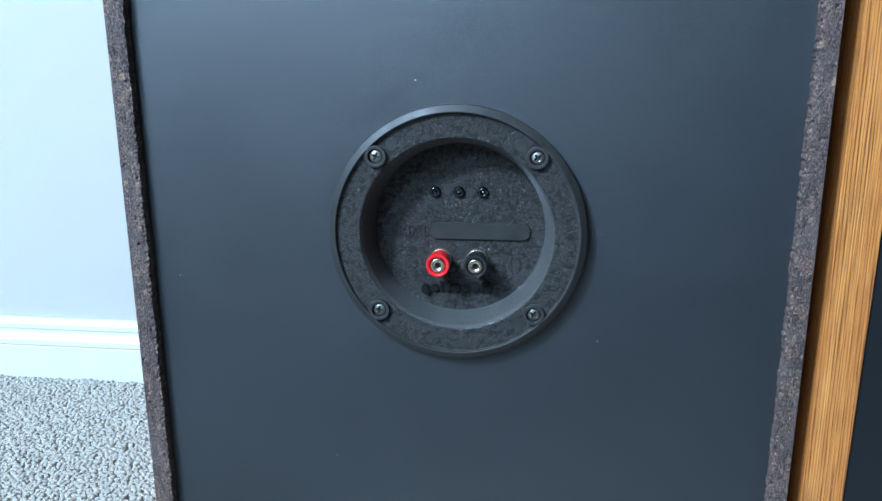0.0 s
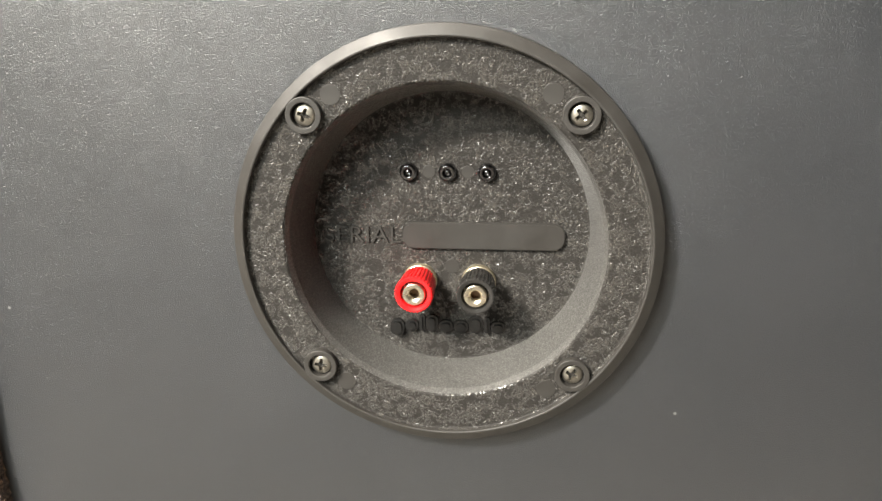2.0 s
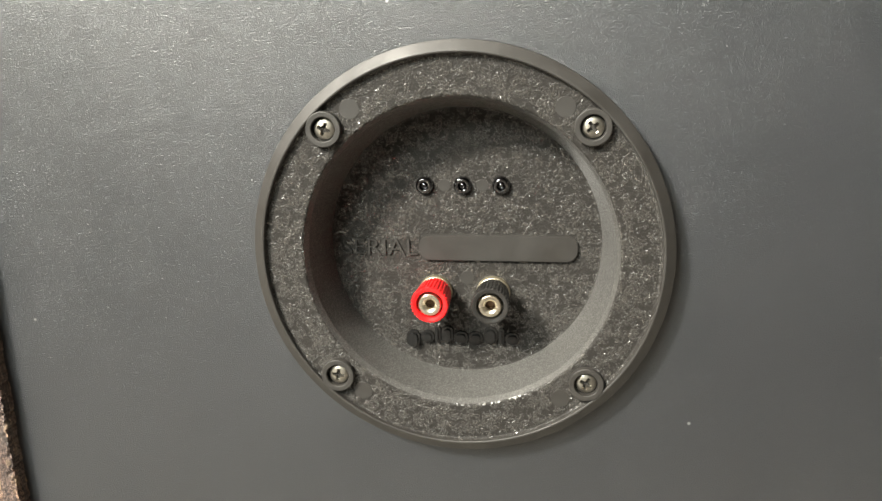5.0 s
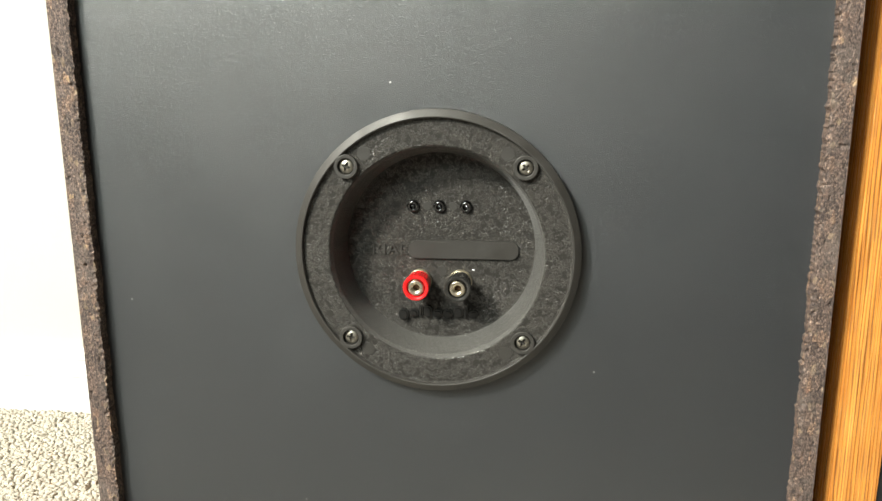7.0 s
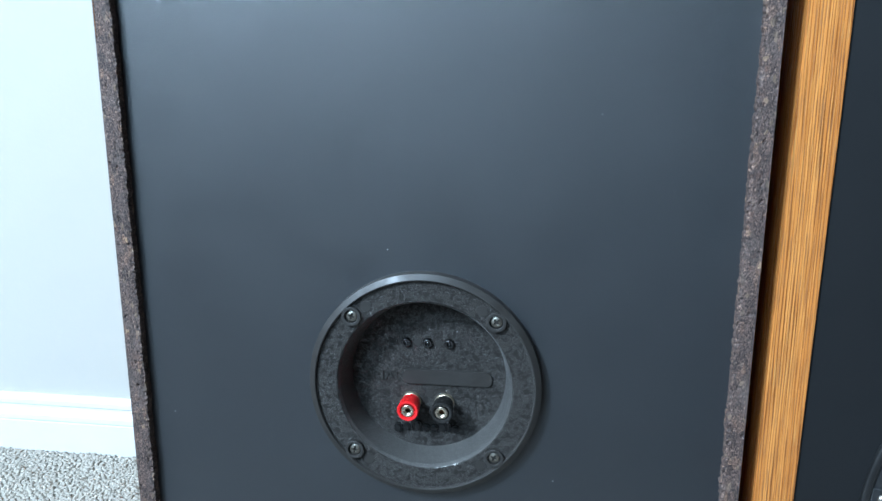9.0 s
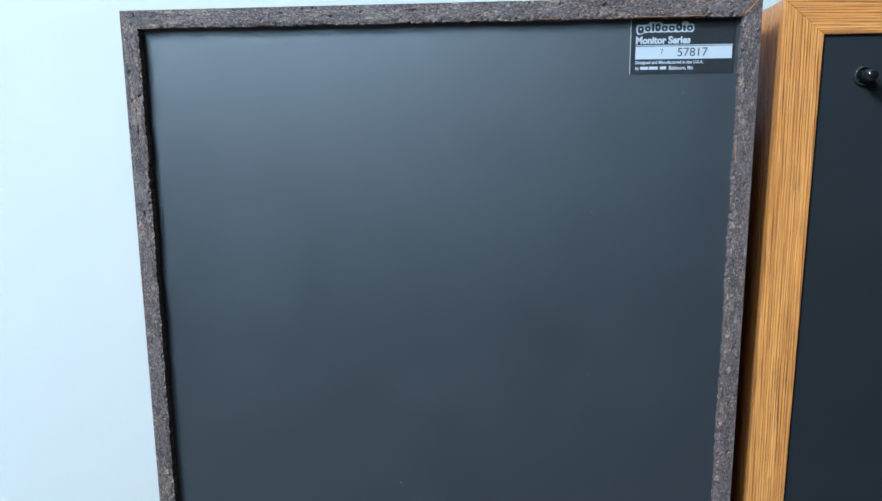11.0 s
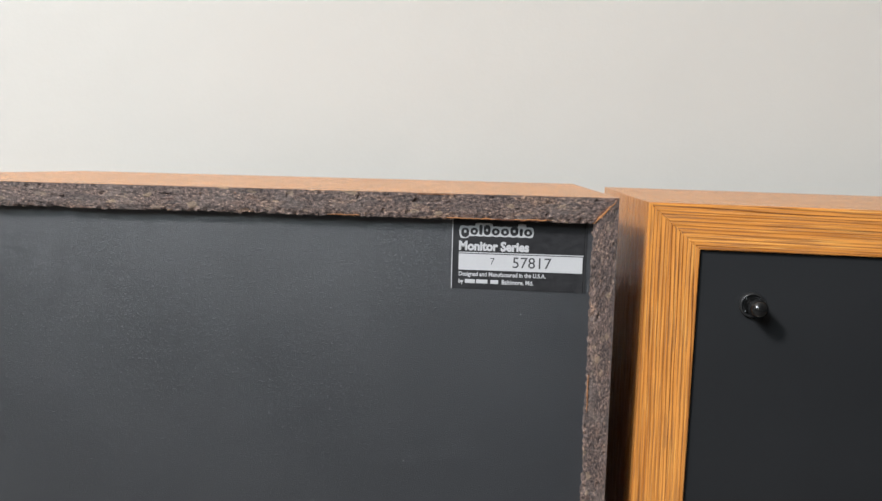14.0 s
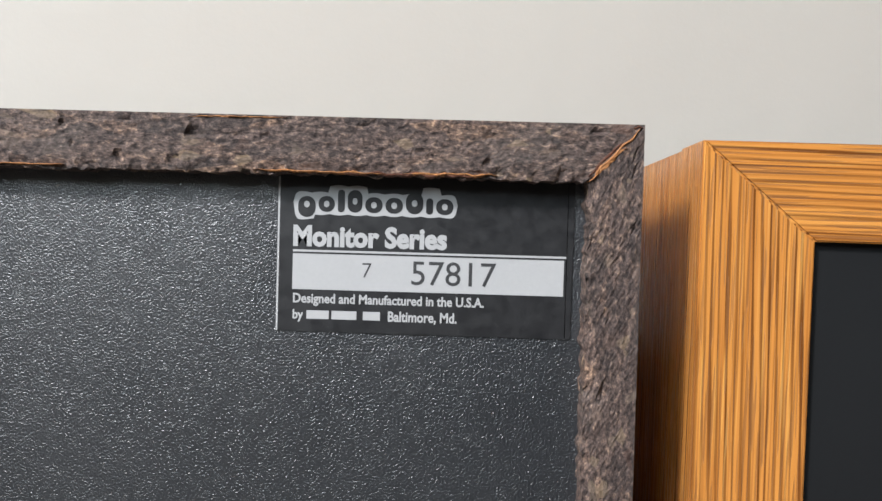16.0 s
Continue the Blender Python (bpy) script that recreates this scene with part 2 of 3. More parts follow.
def make_baffle():
    m = Mat("matt_black_baffle", 0.58, spec=0.35)
    base = m.mix(m.noise(25, 4), (0.0050, 0.0056, 0.0064), (0.0085, 0.0092, 0.0102))
    scuff = m.ramp(m.noise(55, 5, 0.8), [(0.72, 0.0), (0.80, 1.0)])
    base = m.mix(m.math("MULTIPLY", scuff, 0.2), base, (0.2, 0.2, 0.2))
    m.color(dust(m, base, 200, 0.085, (0.42, 0.42, 0.41)))
    m.bump(m.noise(1400, 3), 0.000025)
    return m.m


BAFFLE = make_baffle()

# ---------------------------------------------------------------- mesh tools


def part(name, bm, material, parent=None, label="", smooth=False):
    """Links a bmesh as one mesh object under a thing or a part."""
    me = bpy.data.meshes.new(name)
    bm.normal_update()
    bm.to_mesh(me)
    bm.free()
    for mt in material if isinstance(material, (list, tuple)) else (material,):
        me.materials.append(mt)
    if smooth:
        me.polygons.foreach_set("use_smooth", [True] * len(me.polygons))
    ob = new(name, me)
    ob.parent = parent
    if label:
        tagged(ob, label)
    return ob


def thing(name, label, category, group="", at=(0, 0, 0)):
    ob = new(name)
    ob.location = at
    ob.empty_display_size = 0.05
    return tagged(ob, label, category, group)


def box(bm, lo, hi, bevel=0.0, segments=2):
    got = bmesh.ops.create_cube(bm, size=1)["verts"]
    c = [(a + b) / 2 for a, b in zip(lo, hi)]
    s = [b - a for a, b in zip(lo, hi)]
    for v in got:
        v.co = Vector([v.co[i] * s[i] + c[i] for i in range(3)])
    if bevel:
        edges = list({e for v in got for e in v.link_edges})
        bmesh.ops.bevel(bm, geom=edges, offset=bevel, segments=segments, affect="EDGES", profile=0.5)
    return bm


def boxes(*specs, bevel=0.0):
    bm = bmesh.new()
    for lo, hi in specs:
        box(bm, lo, hi, bevel)
    return bm


def lathe(profile, n=96, closed=False):
    """Turns (radius, y) pairs round the y axis; y grows away from the viewer."""
    bm = bmesh.new()
    rings = []
    for r, y in profile:
        if r < 1e-7:
            rings.append([bm.verts.new((0, y, 0))])
        else:
            rings.append([bm.verts.new((r * math.cos(2 * math.pi * i / n), y, r * math.sin(2 * math.pi * i / n))) for i in range(n)])
    pairs = list(zip(rings, rings[1:])) + ([(rings[-1], rings[0])] if closed else [])
    for a, b in pairs:
        for i in range(n):
            j = (i + 1) % n
            q = [a[i % len(a)], a[j % len(a)], b[j % len(b)], b[i % len(b)]]
            q = list(dict.fromkeys(q))
            if len(q) > 2:
                bm.faces.new(q)
    bmesh.ops.recalc_face_normals(bm, faces=bm.faces)
    return bm


def soft(points, radius=0.0005, steps=4):
    """Rounds the corners of an open profile."""
    out = [points[0]]
    for a, b, c in zip(points, points[1:], points[2:]):
        a, b, c = Vector(a), Vector(b), Vector(c)
        k = min(radius, (a - b).length * 0.45, (c - b).length * 0.45)
        p, q = b + (a - b).normalized() * k, b + (c - b).normalized() * k
        for i in range(steps + 1):
            t = i / steps
            out.append(tuple(p * (1 - t) ** 2 + b * 2 * t * (1 - t) + q * t * t))
    out.append(points[-1])
    # rings close to the corners keep the long runs between them flat under smooth shading
    held = [out[0]]
    for a, b in zip(out, out[1:]):
        a2, b2 = Vector(a), Vector(b)
        run = (b2 - a2).length
        if run > radius * 1.5:
            k = radius * 0.4 / run
            held += [tuple(a2.lerp(b2, k)), tuple(a2.lerp(b2, 1 - k))]
        held.append(b)
    return held


def prism(outline, y0, y1, bevel=0.0):
    """An outline in x and z, given thickness from y0 (back) to y1 (front, towards the viewer)."""
    bm = bmesh.new()
    front = [bm.verts.new((x, y1, z)) for x, z in outline]
    back = [bm.verts.new((x, y0, z)) for x, z in outline]
    top = bm.faces.new(front)
    bm.faces.new(back[::-1])
    n = len(outline)
    for i in range(n):
        j = (i + 1) % n
        bm.faces.new((front[i], back[i], back[j], front[j]))
    bmesh.ops.recalc_face_normals(bm, faces=bm.faces)
    if bevel:
        bmesh.ops.bevel(bm, geom=list(top.edges), offset=bevel, segments=2, affect="EDGES")
    return bm


def stadium(x0, x1, z0, z1, r, n=8):
    pts = []
    for cx, cz, a in ((x1 - r, z1 - r, 0), (x0 + r, z1 - r, 90), (x0 + r, z0 + r, 180), (x1 - r, z0 + r, 270)):
        pts += [(cx + r * math.cos(radians(a + 90 * i / n)), cz + r * math.sin(radians(a + 90 * i / n))) for i in range(n + 1)]
    return pts


def lettering(name, body, x0, x1, z0, z1, y, depth, material, parent, weight=0.0, label=""):
    """Words in the built-in font, laid on an upright face and fitted to a width and height."""
    cu = bpy.data.curves.new(name, "FONT")
    cu.body, cu.offset, cu.resolution_u = body, weight, 3
    cu.extrude = 0.02
    tmp = new(name, cu)
    me = bpy.data.meshes.new_from_object(tmp.evaluated_get(bpy.context.evaluated_depsgraph_get()))
    bpy.data.objects.remove(tmp)
    co = np.empty(len(me.vertices) * 3)
    me.vertices.foreach_get("co", co)
    co = co.reshape(-1, 3)
    lo, hi = co.min(0), co.max(0)
    f = (co - lo) / (hi - lo)
    flat = np.stack([x0 + f[:, 0] * (x1 - x0), y - f[:, 2] * depth, z0 + f[:, 1] * (z1 - z0)], 1)
    me.vertices.foreach_set("co", flat.astype(np.float32).ravel())
    me.materials.clear()
    me.materials.append(material)
    me.update()
    ob = new(name, me)
    ob.parent = parent
    if label:
        tagged(ob, label)
    return ob


# ---------------------------------------------------------------- the room


def structure(name, bm, material, label, smooth=False):
    ob = part(name, bm, material, smooth=smooth)
    ob.matrix_world = ROOM
    return tagged(ob, label, name.split("_")[0], kind="structure")


structure("floor", boxes(((ROOM_W - 0.1, -0.13, -0.1), (ROOM_E + 0.1, ROOM_N + 0.1, 0.0))), CARPET, "beige twist-pile carpet floor")
# added dark floor, unseen: keeps bounce off the cup and back panel
structure("floor", boxes(((ROOM_W - 0.1, ROOM_S - 0.1, -0.1), (ROOM_E + 0.1, -0.13, -0.002))), UNSEEN_FLOOR, "unseen plain floor, darkened to cut bounced light")
structure("wall_north", boxes(((ROOM_W - 0.1, ROOM_N, 0.0), (ROOM_E + 0.1, ROOM_N + 0.1, ROOM_H))), WALL, "warm white painted wall with faint scuffs")
# side and south walls are unseen; their dark colour holds ambient light down
structure("wall_west", boxes(((ROOM_W - 0.1, ROOM_S, 0.0), (ROOM_W, ROOM_N, ROOM_H))), UNSEEN_WALL, "unseen plain wall, darkened to cut bounced light")
structure("wall_east", boxes(((ROOM_E, ROOM_S, 0.0), (ROOM_E + 0.1, ROOM_N, ROOM_H))), UNSEEN_WALL, "unseen plain wall, darkened to cut bounced light")
WX0, WX1, WZ0, WZ1 = WIN_X - WIN_W / 2, WIN_X + WIN_W / 2, WIN_Z - WIN_H / 2, WIN_Z + WIN_H / 2
SX0, SX1, SZ0, SZ1 = SKY_X - SKY_W / 2, SKY_X + SKY_W / 2, SKY_Z - SKY_H / 2, SKY_Z + SKY_H / 2
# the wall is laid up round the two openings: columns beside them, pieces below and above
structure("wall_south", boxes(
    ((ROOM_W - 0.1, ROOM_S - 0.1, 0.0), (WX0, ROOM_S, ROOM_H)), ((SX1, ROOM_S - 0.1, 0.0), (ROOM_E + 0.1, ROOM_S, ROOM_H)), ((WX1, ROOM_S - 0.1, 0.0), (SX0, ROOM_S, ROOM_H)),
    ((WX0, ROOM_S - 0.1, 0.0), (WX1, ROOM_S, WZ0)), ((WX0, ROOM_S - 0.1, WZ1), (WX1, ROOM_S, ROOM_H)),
    ((SX0, ROOM_S - 0.1, 0.0), (SX1, ROOM_S, SZ0)), ((SX0, ROOM_S - 0.1, SZ1), (SX1, ROOM_S, ROOM_H))), UNSEEN_WALL, "unseen wall with two window openings, darkened to cut bounced light")
structure("ceiling", boxes(((ROOM_W - 0.1, ROOM_S - 0.1, ROOM_H), (ROOM_E + 0.1, ROOM_N + 0.1, ROOM_H + 0.1))), CEILING, "flat off-white ceiling")


def window_frame(name, x0, x1, z0, z1):
    a, b = ROOM_S - 0.08, ROOM_S - 0.03
    structure(name, boxes(((x0, a, z0), (x0 + 0.05, b, z1)), ((x1 - 0.05, a, z0), (x1, b, z1)),
                          ((x0 + 0.05, a, z0), (x1 - 0.05, b, z0 + 0.05)), ((x0 + 0.05, a, z1 - 0.05), (x1 - 0.05, b, z1)), bevel=0.004), TRIM, "white painted window frame")


window_frame("window_1", WX0, WX1, WZ0, WZ1)
window_frame("window_2", SX0, SX1, SZ0, SZ1)


def baseboard(x0, x1):
    """A moulded skirting: flat foot, groove, ogee and rounded top."""
    prof = [(0.0, -0.001), (-0.0125, -0.001), (-0.0125, 0.0395), (-0.0115, 0.0402), (-0.0115, 0.0412), (-0.0128, 0.042), (-0.0125, 0.0475), (-0.0105, 0.0512), (-0.0085, 0.0535),
            (-0.0080, 0.0570), (-0.0090, 0.0590), (-0.0088, 0.0640), (-0.0072, 0.0668), (-0.0045, 0.0680), (0.0, 0.0682)]
    bm = bmesh.new()
    n = 60
    rows = []
    for i in range(n + 1):
        x = x0 + (x1 - x0) * i / n
        rows.append([bm.verts.new((x, ROOM_N + dy - 0.0002 * noise.noise((x * 20, z * 60, 1)), z)) for dy, z in prof])
    for a, b in zip(rows, rows[1:]):
        for i in range(len(prof) - 1):
            bm.faces.new((a[i], b[i], b[i + 1], a[i + 1]))
    bmesh.ops.recalc_face_normals(bm, faces=bm.faces)
    return bm


bb = structure("baseboard", baseboard(ROOM_W, ROOM_E), TRIM, "white glossy moulded wooden baseboard", smooth=False)


def carpet_pile(x0, x1, y0, y1, step):
    """Twisted yarn tufts, each a small leaning six-sided lump, all in one mesh."""
    rng = np.random.default_rng(4)
    gx, gy = np.meshgrid(np.arange(x0, x1, step), np.arange(y0, y1, step))
    c = np.stack([gx.ravel(), gy.ravel()], 1)
    c += rng.uniform(-0.5, 0.5, c.shape) * step
    k = len(c)
    clump = np.array([noise.noise((x * 45, y * 45, 0)) for x, y in c])
    h = 0.0062 + 0.0013 * clump + rng.uniform(-0.0008, 0.0009, k)
    lean = rng.normal(0, 0.0016, (k, 2)) + 0.0016 * np.stack([np.array([noise.noise((x * 60, y * 60, 5)) for x, y in c]), np.array([noise.noise((x * 60, y * 60, 9)) for x, y in c])], 1)
    turn = rng.uniform(0, 2 * math.pi, k)
    n = 5
    levels = [(0.0, 1.0), (0.45, 1.2), (0.85, 0.95)]
    rad = step * rng.uniform(0.68, 0.95, k)
    verts = np.zeros((k, n * 3 + 1, 3))
    for li, (t, s) in enumerate(levels):
        for i in range(n):
            a = turn + 2 * math.pi * i / n + t * 1.2
            rr = rad * s * (1 + 0.25 * np.sin(a * 2 + turn))
            verts[:, li * n + i, 0] = c[:, 0] + lean[:, 0] * t + rr * np.cos(a)
            verts[:, li * n + i, 1] = c[:, 1] + lean[:, 1] * t + rr * np.sin(a)
            verts[:, li * n + i, 2] = h * t
    verts[:, -1, :2] = c + lean * 1.15
    verts[:, -1, 2] = h
    faces = []
    for li in range(2):
        for i in range(n):
            j = (i + 1) % n
            faces += [(li * n + i, li * n + j, (li + 1) * n + j), (li * n + i, (li + 1) * n + j, (li + 1) * n + i)]
    for i in range(n):
        faces.append((2 * n + i, 2 * n + (i + 1) % n, 3 * n))
    f = np.array(faces)
    allf = (f[None] + (np.arange(k) * (3 * n + 1))[:, None, None]).reshape(-1, 3)
    me = bpy.data.meshes.new("carpet_pile")
    me.from_pydata(verts.reshape(-1, 3).tolist(), [], allf.tolist())
    me.materials.append(CARPET)
    me.polygons.foreach_set("use_smooth", [True] * len(me.polygons))
    ob = new("carpet_pile", me)
    ob.matrix_world = ROOM
    return tagged(ob, "beige and grey twisted carpet pile", "carpet", kind="stuff")


carpet_pile(-0.70, -0.12, -0.12, ROOM_N - 0.0126, 0.0028)

# ---------------------------------------------------------------- loudspeaker turned backwards
W, H, D = 0.178, 0.610, 0.235            # half width, height and depth of a cabinet
RIM, SINK = 0.0102, 0.0060               # thickness of the cabinet walls, depth of the back panel
WALL_T = 0.0102
FOOT = 0.0045                            # the cabinets press the pile down to this


def edge_strip(along, length, width, seed, mitre=True):
    """The raw chipboard edge of a cabinet wall: a rough band with pits and a ragged inner border.
    u runs along it, v from the outer border (0) to the inner (width)."""
    nu, nv = int(length / 0.0007), 14
    bm = bmesh.new()
    grid = []
    for i in range(nu + 1):
        s = i / nu
        row = []
        for j in range(nv + 2):
            jj = min(j, nv)
            v = width * jj / nv
            u0, u1 = (v, length - v) if mitre else (0, length)
            u = u0 + (u1 - u0) * s
            p = Vector((u, v, seed))
            edge = jj / nv
            rag = 0.0
            if edge > 0.6:
                rag = (edge - 0.6) / 0.4 * (0.0007 * noise.noise(p * 320) + 0.0006 * noise.noise(p * 900) + 0.0005 * noise.noise(p * 60))
            deep = 0.00022 * noise.noise(Vector((u * 420, v * 900, seed))) + 0.00015 * noise.noise(Vector((u * 1100, v * 1500, seed)))
            pit = noise.noise(Vector((u * 300, v * 420, seed + 7)))
            if pit > 0.42:
                deep += (pit - 0.42) * 0.0030
            if edge > 0.8:
                deep += 0.0005 * (edge - 0.8) / 0.2 * (1 + 2 * noise.noise(p * 500))
            if jj == 0:
                deep = max(deep, 0.0)
            y = max(deep, -0.0003)
            if jj <= 1:
                y = min(y, 0.0003)
            if j == nv + 1:
                y = SINK + 0.002
            row.append(bm.verts.new((u, y, v + rag)))
        grid.append(row)
    for a, b in zip(grid, grid[1:]):
        for j in range(nv + 1):
            bm.faces.new((a[j], b[j], b[j + 1], a[j + 1]))
    # (u, y, v) to the place of each side
    for vt in bm.verts:
        u, y, v = vt.co
        if along == "top":
            vt.co = (-W + u, y, H - v)
        elif along == "bottom":
            vt.co = (-W + u, y, FOOT + v)
        elif along == "left":
            vt.co = (-W + v, y, H - u)
        else:
            vt.co = (W - v, y, H - u)
    bmesh.ops.recalc_face_normals(bm, faces=bm.faces)
    out = [f for f in bm.faces if abs(f.normal.y) > 0.5]
    if sum(f.normal.y for f in out) > 0:
        bmesh.ops.reverse_faces(bm, faces=bm.faces)
    return bm


spk = thing("loudspeaker", "oak-clad loudspeaker cabinet seen from its black back, standing on carpet", "loudspeaker", "pair of loudspeakers", (0, 0, 0))
VEN = 0.0006
part("side_panel", boxes(((-W, 0.0004, FOOT), (-W + VEN, D, H)), ((-W + VEN, SINK + 0.0025, FOOT), (-W + WALL_T, D, H - WALL_T))), OAK_Z, spk, "oak side panel")
part("side_panel", boxes(((W - VEN, 0.0004, FOOT), (W, D, H)), ((W - WALL_T, SINK + 0.0025, FOOT), (W - VEN, D, H - WALL_T))), OAK_Z, spk, "oak side panel")
part("top_panel", boxes(((-W + VEN, 0.0004, H - VEN), (W - VEN, D, H)), ((-W + VEN, SINK + 0.0025, H - WALL_T), (W - VEN, D, H - VEN))), OAK_X, spk, "oak top panel")
part("bottom_panel", boxes(((-W + WALL_T, SINK + 0.0025, FOOT), (W - WALL_T, D, FOOT + WALL_T))), OAK_X, spk)
part("front_baffle", boxes(((-W + WALL_T, D - 0.02, FOOT + WALL_T), (W - WALL_T, D - 0.004, H - WALL_T))), BAFFLE, spk, "black front baffle")
part("edge_strip", edge_strip("top", 2 * W, RIM, 1.0), CHIP_X, spk, "raw dark-stained chipboard top edge")
part("edge_strip", edge_strip("bottom", 2 * W, RIM, 2.0), CHIP_X, spk, "raw dark-stained chipboard edge")
part("edge_strip", edge_strip("left", H - FOOT, RIM, 3.0), CHIP_Z, spk, "raw dark-stained chipboard side edge")
part("edge_strip", edge_strip("right", H - FOOT, RIM - 0.0008, 4.0), CHIP_Z, spk, "raw dark-stained chipboard side edge")



def torn_fibre(p, q, width, seed, lift=0.0004):
    """A ragged sliver of torn wood between two points of the cabinet's rim."""
    p, q = Vector((p[0], 0, p[1])), Vector((q[0], 0, q[1]))
    way = (q - p).normalized()
    side = Vector((way.z, 0, -way.x))
    n = max(12, int((q - p).length / 0.0005))
    bm = bmesh.new()
    rows = []
    for i in range(n + 1):
        t = i / n
        c = p.lerp(q, t)
        fade = min(1.0, 6 * t, 6 * (1 - t))
        w = width * fade * (0.55 + 0.9 * abs(noise.noise((i * 0.37, seed, 0)))) + 0.00003
        o = width * 0.4 * noise.noise((i * 0.21, seed, 4))
        row = []
        for k in range(5):
            v = (k / 4 - 0.5) * w + o
            y = -lift * (1 - abs(k - 2) / 2) * (0.4 + 1.2 * abs(noise.noise((i * 0.9, k * 1.3, seed)))) + (0.0012 if k in (0, 4) else 0.0)
            row.append(bm.verts.new(c + side * v + Vector((0, y, 0))))
        rows.append(row)
    for a, b in zip(rows, rows[1:]):
        for k in range(4):
            bm.faces.new((a[k], a[k + 1], b[k + 1], b[k]))
    bmesh.ops.recalc_face_normals(bm, faces=bm.faces)
    return bm


for p, q, w, seed in (((W - RIM + 0.0003, H - RIM - 0.0002), (W - 0.0007, H - 0.0007), 0.0012, 1), ((W - RIM + 0.0012, H - RIM + 0.0004), (W - 0.0034, H - 0.0040), 0.0016, 11), ((0.108, H - RIM + 0.0004), (0.132, H - RIM + 0.0003), 0.0008, 2), ((0.135, H - RIM + 0.0004), (0.152, H - RIM + 0.0005), 0.0010, 3),
                      ((0.096, H - 0.0005), (0.114, H - 0.0004), 0.0006, 4), ((0.060, H - RIM + 0.0004), (0.074, H - RIM + 0.0004), 0.0006, 5), ((-W + 0.0004, H - 0.001), (-W + 0.0004, H - 0.016), 0.0005, 6),
                      ((-W + 0.0004, 0.045), (-W + 0.0004, 0.092), 0.0006, 7), ((-0.095, H - RIM + 0.0005), (-0.085, H - RIM + 0.0005), 0.0005, 8), ((W - 0.0090, 0.522), (W - 0.0090, 0.538), 0.0005, 9), ((-W + 0.0007, 0.436), (-W + 0.0007, 0.462), 0.0008, 10)):
    part("torn_fibre", torn_fibre(p, q, w, seed), FIBRE, spk, "torn orange wood fibre")
for p, q, w, seed in (((W - RIM + 0.0004, H - RIM + 0.0008), (W - 0.0040, H - 0.0032), 0.0013, 21), ((0.122, H - RIM + 0.0002), (0.150, H - RIM + 0.0003), 0.0012, 22), ((W - 0.0022, H - 0.0006), (W - 0.0004, H - 0.0005), 0.0009, 23)):
    part("torn_fibre", torn_fibre(p, q, w, seed, 0.00025), RUST, spk, "dark rust-brown torn wood")

CX, CZ = 0.0012, 0.2440                  # middle of the terminal cup
HOLE_R = 0.055


def panel_with_hole():
    """The back panel, with a round hole for the terminal cup."""
    bm = bmesh.new()
    x0, x1, z0, z1 = -W + RIM - 0.002, W - RIM + 0.002, FOOT + RIM - 0.002, H - RIM + 0.002
    n = 96
    inner, outer, back = [], [], []
    for i in range(n):
        a = 2 * math.pi * i / n
        c, s = math.cos(a), math.sin(a)
        inner.append(bm.verts.new((CX + HOLE_R * c, SINK, CZ + HOLE_R * s)))
        back.append(bm.verts.new((CX + HOLE_R * c, SINK + 0.012, CZ + HOLE_R * s)))
        outer.append(bm.verts.new((CX + 0.1 * c, SINK, CZ + 0.1 * s)))
    for i in range(n):
        j = (i + 1) % n
        bm.faces.new((inner[i], outer[i], outer[j], inner[j]))
        bm.faces.new((inner[i], inner[j], back[j], back[i]))
    corner = [bm.verts.new((x, SINK, z)) for x, z in ((x1, z1), (x0, z1), (x0, z0), (x1, z0))]
    q = n // 4
    for k in range(4):
        arc = [outer[(k * q + i) % n] for i in range(q + 1)]
        for i in range(q):
            bm.faces.new((arc[i], corner[k], arc[i + 1]))
    for k in range(4):
        bm.faces.new((outer[((k + 1) * q) % n], corner[k], corner[(k + 1) % 4]))
    bmesh.ops.recalc_face_normals(bm, faces=bm.faces)
    if sum(f.normal.y for f in bm.faces if abs(f.normal.y) > 0.9) > 0:
        bmesh.ops.reverse_faces(bm, faces=bm.faces)
    return bm


part("back_panel", panel_with_hole(), LEATHERETTE, spk, "recessed back panel in black leather-grain vinyl")

# terminal cup
LIP, FACE, FLOOR_Y = -0.0016, 0.0, 0.0185
R_OUT, R_FLOOR = 0.0668, 0.0455


def turned(profile, n=128):
    bm = lathe(profile, n)
    bmesh.ops.translate(bm, verts=bm.verts, vec=(CX, 0, CZ))
    return bm


cup = part("terminal_cup", turned(soft([(0.0629, LIP + 0.0004), (0.0625, FACE), (0.0508, FACE), (0.0503, FACE + 0.0005)], 0.0005), 160), PLASTIC, spk, "round recessed terminal cup in textured black plastic", smooth=True)
# same plastic as the face, in a paler colour that brightens the lit wall
part("cup_wall", turned(soft([(0.0503, FACE + 0.0005), (0.0492, FACE + 0.0026), (R_FLOOR + 0.0003, FLOOR_Y - 0.0002)], 0.0005), 160), DUSTY_LIT, cup, "fine-grained dusty sloping wall of the cup, colour lightened to look lit", smooth=True)
part("cup_floor", turned(soft([(R_FLOOR + 0.0003, FLOOR_Y - 0.0002), (R_FLOOR - 0.0003, FLOOR_Y), (R_FLOOR - 0.004, FLOOR_Y), (0.0, FLOOR_Y)], 0.0002), 160), PLASTIC, cup, "textured round floor of the cup", smooth=True)
part("cup_lip", turned(soft([(0.0626, FACE + 0.0006), (0.0629, LIP - 0.0003), (0.0635, LIP - 0.0004), (R_OUT - 0.0001, LIP + 0.0016), (R_OUT, SINK + 0.0005)], 0.00022), 160), SMOOTH, cup, "smooth bevelled outer lip", smooth=True)


